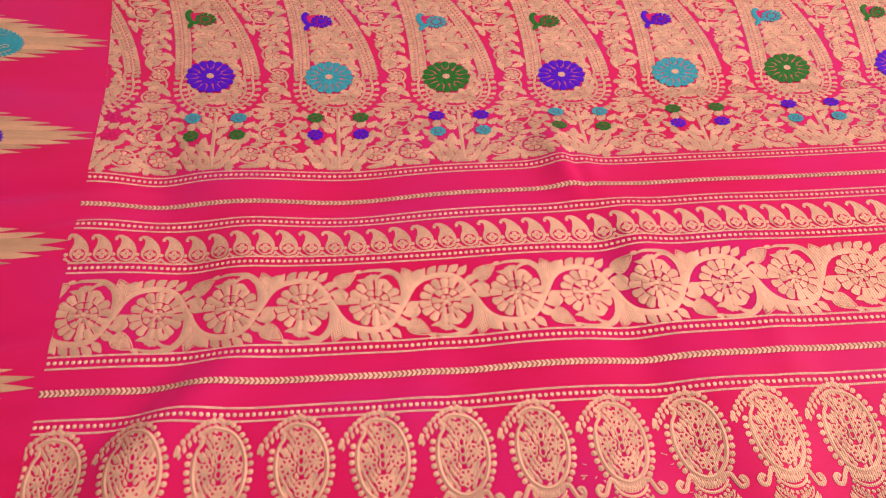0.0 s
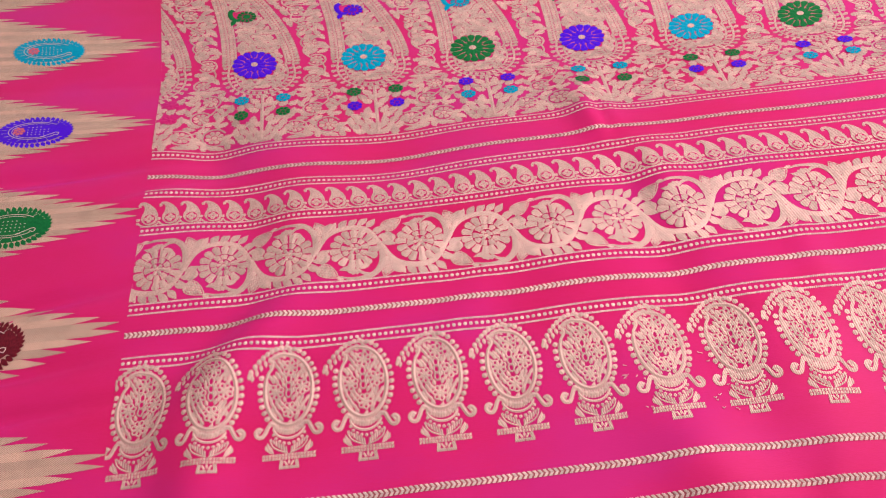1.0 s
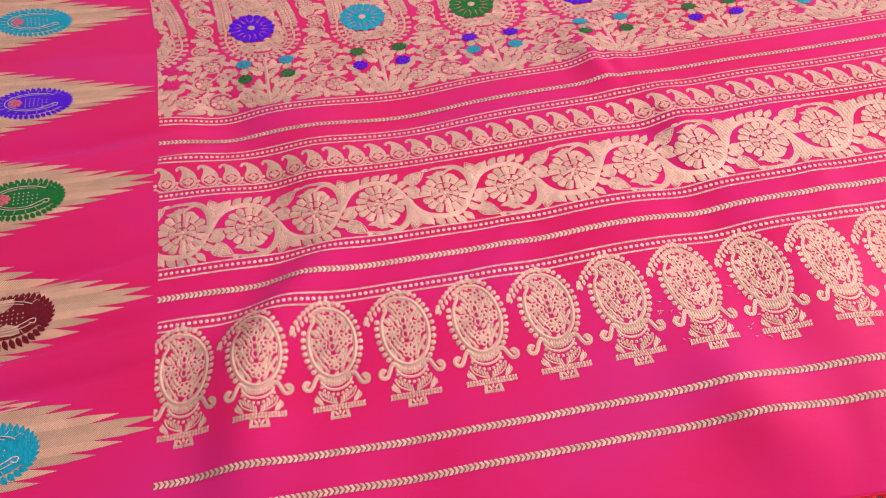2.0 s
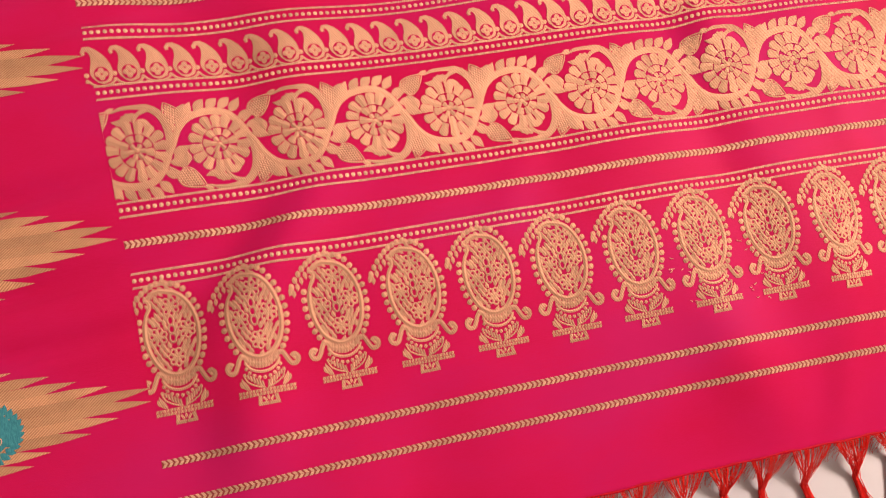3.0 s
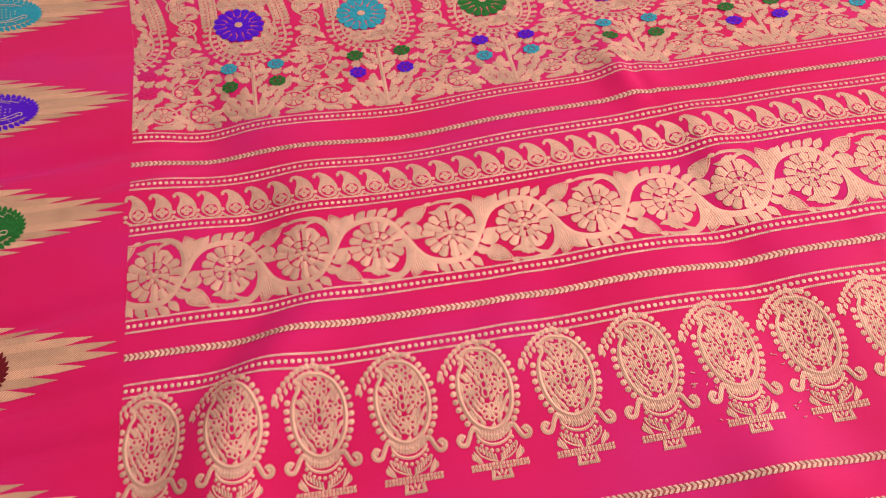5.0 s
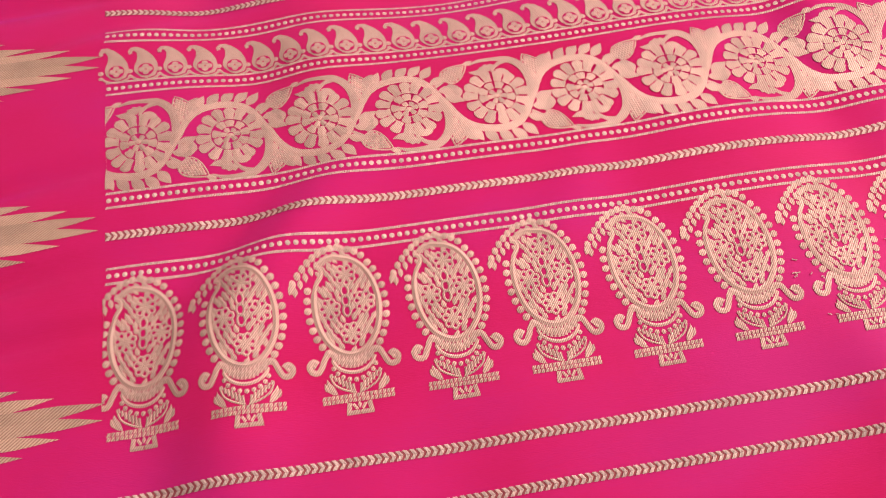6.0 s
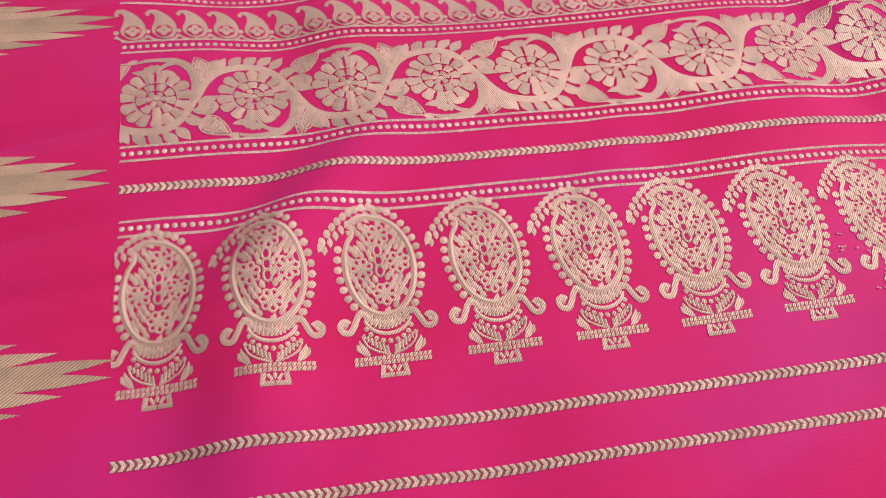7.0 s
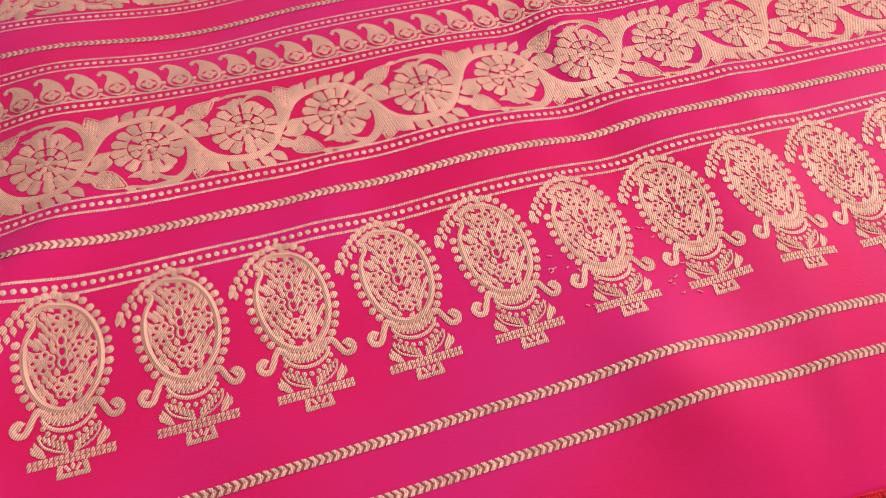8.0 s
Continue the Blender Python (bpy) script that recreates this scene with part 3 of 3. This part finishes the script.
def big_paisley(u, colours):
    rose, bird, upper, lower = colours
    w = Weave()
    whole = u > EDGE
    cx, cy = u + 0.006, FIELD_V - 0.003
    side = [0.006 + (TALL - 0.006) * i / 44 for i in range(45)]

    def outline(grow):
        """Round the belly below, then up both flanks: right top to left top."""
        right = [(cx + sway(y) + girth(y) + grow, cy + y) for y in reversed(side)]
        belly = arc(cx, cy - 0.010, 0.0305 + grow, 0.036 + grow, 24, -204, 40)
        belly = [(x, y) for x, y in belly if y < cy + 0.004]
        left = [(cx + sway(y) - girth(y) - grow, cy + y) for y in side]
        return right + belly + left

    for grow in (0.0, -0.0066):
        w.ribbon(outline(grow), 0.0021)
    rim = outline(0.0)
    along, last = 0.0, rim[0]
    for k in range(1, len(rim) - 1):
        x, y = rim[k]
        along += math.hypot(x - last[0], y - last[1])
        last = (x, y)
        if along < 0.0036:
            continue
        along = 0.0
        a = math.atan2(-(rim[k + 1][0] - rim[k - 1][0]), rim[k + 1][1] - rim[k - 1][1]) + math.pi
        w.petal(x + 0.0009 * math.cos(a), y + 0.0009 * math.sin(a), a + 0.25, 0.0054, 0.0044)
        w.leaf(x - 0.0055 * math.cos(a), y - 0.0055 * math.sin(a), a + 0.6, 0.0054, 0.0040)

    def inside(p, q):
        if p is None:
            return cx - 0.06, cx + 0.04, cy - 0.045, cy + TALL
        y = q - cy
        x = p - cx - sway(y)
        if abs(x) > girth(y) - 0.0095 or y < -0.036:
            return False
        return math.hypot(x + 0.006, y - 0.003) > 0.0205 and math.hypot((x + 0.005) / 1.25, y - 0.082) > 0.0105

    for p, q, r in spread(inside, 0.0049, 11, 0.15):
        a = 2.4 * math.sin(110 * (q - cy)) + 1.3 * math.cos(140 * (p - cx)) + r
        w.leaf(p - 0.003 * math.cos(a), q - 0.003 * math.sin(a), a, 0.0078, 0.0050, 0.7 * (r - 0.5), 0.0003, 6, 0.35)
    # stem with leaves
    sx = u + 0.0075
    w.ribbon([(sx, FOOT + 0.002 + (FIELD_V - 0.051 - FOOT) * i / 12) for i in range(13)], 0.0032, 0.0005)
    w.fan([(sx - 0.006, FOOT), (sx + 0.006, FOOT), (sx + 0.0018, FOOT + 0.008), (sx - 0.0018, FOOT + 0.008)])
    def beside(p, q):
        """The ground to both sides of the stem, under the belly and clear of the buds."""
        if p is None:
            return sx - 0.033, sx + 0.033, FOOT + 0.004, cy - 0.030
        x, y = p - sx, q - FIELD_V
        if abs(x) < 0.0042 or abs(x) > 0.031 - 0.12 * max(0.0, -0.085 - y) * 2:
            return False
        if any(math.hypot(abs(x) - 0.0186, y - b) < 0.0088 for b in (-0.0570, -0.0795)):
            return False
        return (x / 0.0415) ** 2 + ((q - cy + 0.010) / 0.0460) ** 2 > 1

    for p, q, r in spread(beside, 0.0082, 9, 0.10):
        s = 1 if p > sx else -1
        a = math.pi / 2 - s * (0.95 + 1.5 * (r - 0.5))
        w.serrated(p - 0.0062 * math.cos(a), q - 0.0062 * math.sin(a), a, 0.0116, 0.0088, s * 0.4)
    w.v = [(max(p, EDGE), q, h) for p, q, h in w.v]
    ob = part("large_paisley", w, GOLD, sari, "tall gold brocade paisley with coloured thread flowers")
    for y, colour, r in ((-0.0570, upper, 0.0068), (-0.0795, lower, 0.0066)):
        bud(sx + 0.0186, FIELD_V + y, r, colour if whole else SILK, ob)
        if whole:
            bud(sx - 0.0186, FIELD_V + y, r, colour, ob)
    if not whole:
        return
    cx, cy = u, FIELD_V
    k = Weave(0.0006)
    k.fan(arc(cx, cy, 0.0168, 0.0168, 0, 345, 23), 0.00005, (cx, cy))
    part("rosette_ground", k, ROSE, ob)
    r = Weave(0.0008)
    r.rosette(cx, cy, 0.0206, 16, 0.52, 0.0, 0.0004, 0.96)
    r.rosette(cx, cy, 0.0112, 11, 0.26, 0.1, 0.0006, 0.94)
    part("thread_rosette", r, rose, ob, "coloured thread rosette")
    g = Weave(0.0014)
    g.dot(cx, cy, 0.0034)
    part("rosette_centre", g, GOLD, ob)
    b = Weave(0.0008)
    bx, by = cx + sway(0.079), cy + 0.079
    b.rosette(bx + 0.0055, by - 0.001, 0.0092, 12, 0.5)
    b.ribbon([(bx - 0.001, by - 0.006), (bx - 0.006, by - 0.006), (bx - 0.0095, by + 0.001), (bx - 0.0095, by + 0.008), (bx - 0.0065, by + 0.011)], 0.0046, 0.0004)
    b.leaf(bx - 0.006, by - 0.006, -1.9, 0.010, 0.0050)
    part("thread_crest", b, bird, ob, "coloured thread crest")


PALETTE = ((PURPLE, GREEN, TEAL, GREEN), (TEAL, PURPLE, GREEN, PURPLE), (GREEN, TEAL, PURPLE, TEAL))
for i in range(-1, 8):
    big_paisley(FIELD_U + 0.1 * i, PALETTE[i % 3])


def jaal(u):
    """Scrolling stems, round flowers and leaves between two large paisleys."""
    w = Weave()
    rnd = random.Random(7)
    cy = FIELD_V
    spots = [(0.0150, -0.103, 0.0098), (-0.0130, -0.104, 0.0088), (0.0030, -0.078, 0.0086), (0.0105, -0.054, 0.0084), (0.0030, -0.027, 0.0080), (0.0070, 0.002, 0.0076), (0.002, 0.030, 0.0080), (-0.002, 0.057, 0.0084), (-0.008, 0.085, 0.0088), (-0.016, 0.112, 0.0088), (-0.024, 0.139, 0.0088)]
    for k, (x, y, r) in enumerate(spots):
        w.rosette(u + x, cy + y, r * 0.84, 8, 0.35, rnd.random())
        a0 = 40 + 180 * (k % 2) + rnd.uniform(-20, 20)
        w.ribbon(arc(u + x, cy + y, 1.08 * r, 1.08 * r, a0, a0 + 285, 20), 0.0019)
    stems = []
    for (x0, y0, _), (x1, y1, _) in zip(spots[1:], spots[2:]):
        side = 0.009 if x1 > x0 else -0.009
        stem = [(u + x0 + (x1 - x0) * k / 9 + side * math.sin(math.pi * k / 9), cy + y0 + (y1 - y0) * k / 9) for k in range(10)]
        stems += stem
        w.ribbon(stem, 0.0018)

    def inside(p, q):
        if p is None:
            return u - 0.085, u + 0.05, FOOT + 0.003, cy + TALL
        x, y = p - u, q - cy
        if any(math.hypot(x - a, y - b) < r + 0.0012 for a, b, r in spots) or any(math.hypot(p - a, q - b) < 0.0020 for a, b in stems):
            return False
        for side in (-0.05, 0.05):
            d = x - side - 0.006
            if (d / 0.0410) ** 2 + ((y + 0.013) / 0.0470) ** 2 < 1:
                return False
            if y > -0.013:
                if side * (d - sway(y)) > 0 or abs(d - sway(y)) < girth(y) + 0.0100:
                    return False
            elif side * (d - 0.0015) > 0 or (y < -0.045 and abs(d - 0.0015) < (0.033 if y > -0.085 else 0.033 + 0.24 * (y + 0.085))):
                return False
        return True

    for p, q, r in spread(inside, 0.0070, 5, 0.15):
        a = 2.2 * math.sin(90 * (q - cy)) + 1.6 * math.cos(120 * (p - u)) + 1.4 * r
        w.serrated(p - 0.0048 * math.cos(a), q - 0.0048 * math.sin(a), a, 0.0112, 0.0072, 0.8 * (r - 0.5))
    w.v = [(max(p, EDGE), max(q, FOOT), h) for p, q, h in w.v]
    part("jaal_vine", w, GOLD, sari, "gold brocade scrolling vine with round flowers")


for i in range(9):
    jaal(FIELD_U - 0.05 + 0.1 * i)


# ---- fringe ----
def tassel(u, seed):
    rnd = random.Random(seed)
    span = 0.030
    x0, y0, z0 = lie(u, V0)
    kx, ky = x0 + rnd.uniform(-0.006, 0.006), y0 - rnd.uniform(0.017, 0.027)
    lean = rnd.uniform(-0.25, 0.25)
    verts, faces = [], []

    def strand(pts, r):
        k = len(verts)
        for i, (x, y, z) in enumerate(pts):
            for q in range(3):
                a = 2 * math.pi * q / 3
                verts.append((x + r * math.cos(a), y + 0.3 * r * math.sin(a), z + r * math.sin(a)))
        for i in range(len(pts) - 1):
            for q in range(3):
                a, b = k + 3 * i + q, k + 3 * i + (q + 1) % 3
                faces.append((a, b, b + 3, a + 3))

    for s in range(64):
        f = rnd.uniform(-0.5, 0.5)
        sx, sy, sz = lie(u + f * span, V0 + 0.001)
        sz = max(sz, TABLE + 0.001)
        ex, ey = kx + rnd.uniform(-0.0022, 0.0022), ky + rnd.uniform(-0.001, 0.001)
        ez = TABLE + 0.0015 + rnd.uniform(0, 0.004)
        pts = []
        for i in range(7):
            q = i / 6
            e = q * q * (3 - 2 * q) * 0.6 + q * 0.4
            pts.append((sx + (ex - sx) * e, sy + (ey - sy) * q, sz + (ez - sz) * q + 0.003 * math.sin(math.pi * q) * rnd.uniform(0.3, 1)))
        tx, ty = kx + math.sin(lean) * 0.04 + rnd.gauss(0, 0.0048), ky - 0.040 + rnd.uniform(-0.006, 0.006)
        for i in range(1, 6):
            q = i / 5
            pts.append((ex + (tx - ex) * q, ey + (ty - ey) * q, ez + (TABLE + 0.001 - ez) * q))
        strand(pts, rnd.uniform(0.00018, 0.00034))
    me = bpy.data.meshes.new("tassel")
    me.from_pydata(verts, [], faces)
    me.update()
    me.materials.append(RED)
    ob = new("tassel", me)
    ob.parent = sari
    tagged(ob, "red silk tassel of knotted fringe threads")


def hem_fuzz():
    """Short fine threads between the tassels, just below the hem."""
    rnd = random.Random(5)
    verts, faces = [], []
    for _ in range(1500):
        u = rnd.uniform(U0, U1)
        x, y, z = lie(u, V0)
        z = max(z, TABLE + 0.0012)
        dx, dy, k = rnd.gauss(0, 0.003), rnd.uniform(0.006, 0.016), len(verts)
        for q in (0.0, 0.5, 1.0):
            px, py, pz = x + dx * q * q, y + 0.0005 - dy * q, z + (TABLE + 0.0008 - z) * q
            verts += [(px - 0.00013, py, pz), (px + 0.00013, py, pz), (px, py, pz + 0.0002)]
        for i in (0, 3):
            faces += [(k + i + a, k + i + b, k + i + 3 + b, k + i + 3 + a) for a, b in ((0, 1), (1, 2), (2, 0))]
    me = bpy.data.meshes.new("fringe_fuzz")
    me.from_pydata(verts, [], faces)
    me.materials.append(RED)
    ob = new("fringe_fuzz", me)
    ob.parent = sari
    tagged(ob, "fine loose red threads under the hem", kind="stuff")


hem_fuzz()
count = round((U1 - U0) / 0.031)
for i in range(count):
    tassel(U0 + 0.016 + 0.031 * i, 40 + i)

# ---- hem and loose threads ----
hem = Weave(0.0)
hem.strip([(p, q + 0.0004 * math.sin(190 * p) + 0.0003 * math.sin(71 * p)) for p, q in line(U0, U1, V0 + 0.0006, 0.004)], lambda q: 0.0016 + 0.0006 * math.sin(400 * q), 0.0008)
part("hem", hem, HEM, sari, "rolled red hem above the fringe")
rnd = random.Random(77)
for k in range(26):
    bit = Weave(0.0006)
    x, y = rnd.choice((0.322, 0.331, 0.375, 0.385)) + rnd.uniform(-0.003, 0.003), rnd.uniform(-0.004, 0.045)
    bit.ribbon([(x, y), (x + rnd.uniform(0.0004, 0.0014), y + rnd.uniform(-0.0008, 0.0008)), (x + rnd.uniform(0.001, 0.0024), y + rnd.uniform(-0.0012, 0.0012))], 0.0005, 0.0003)
    part("loose_thread", bit, CORD, sari)
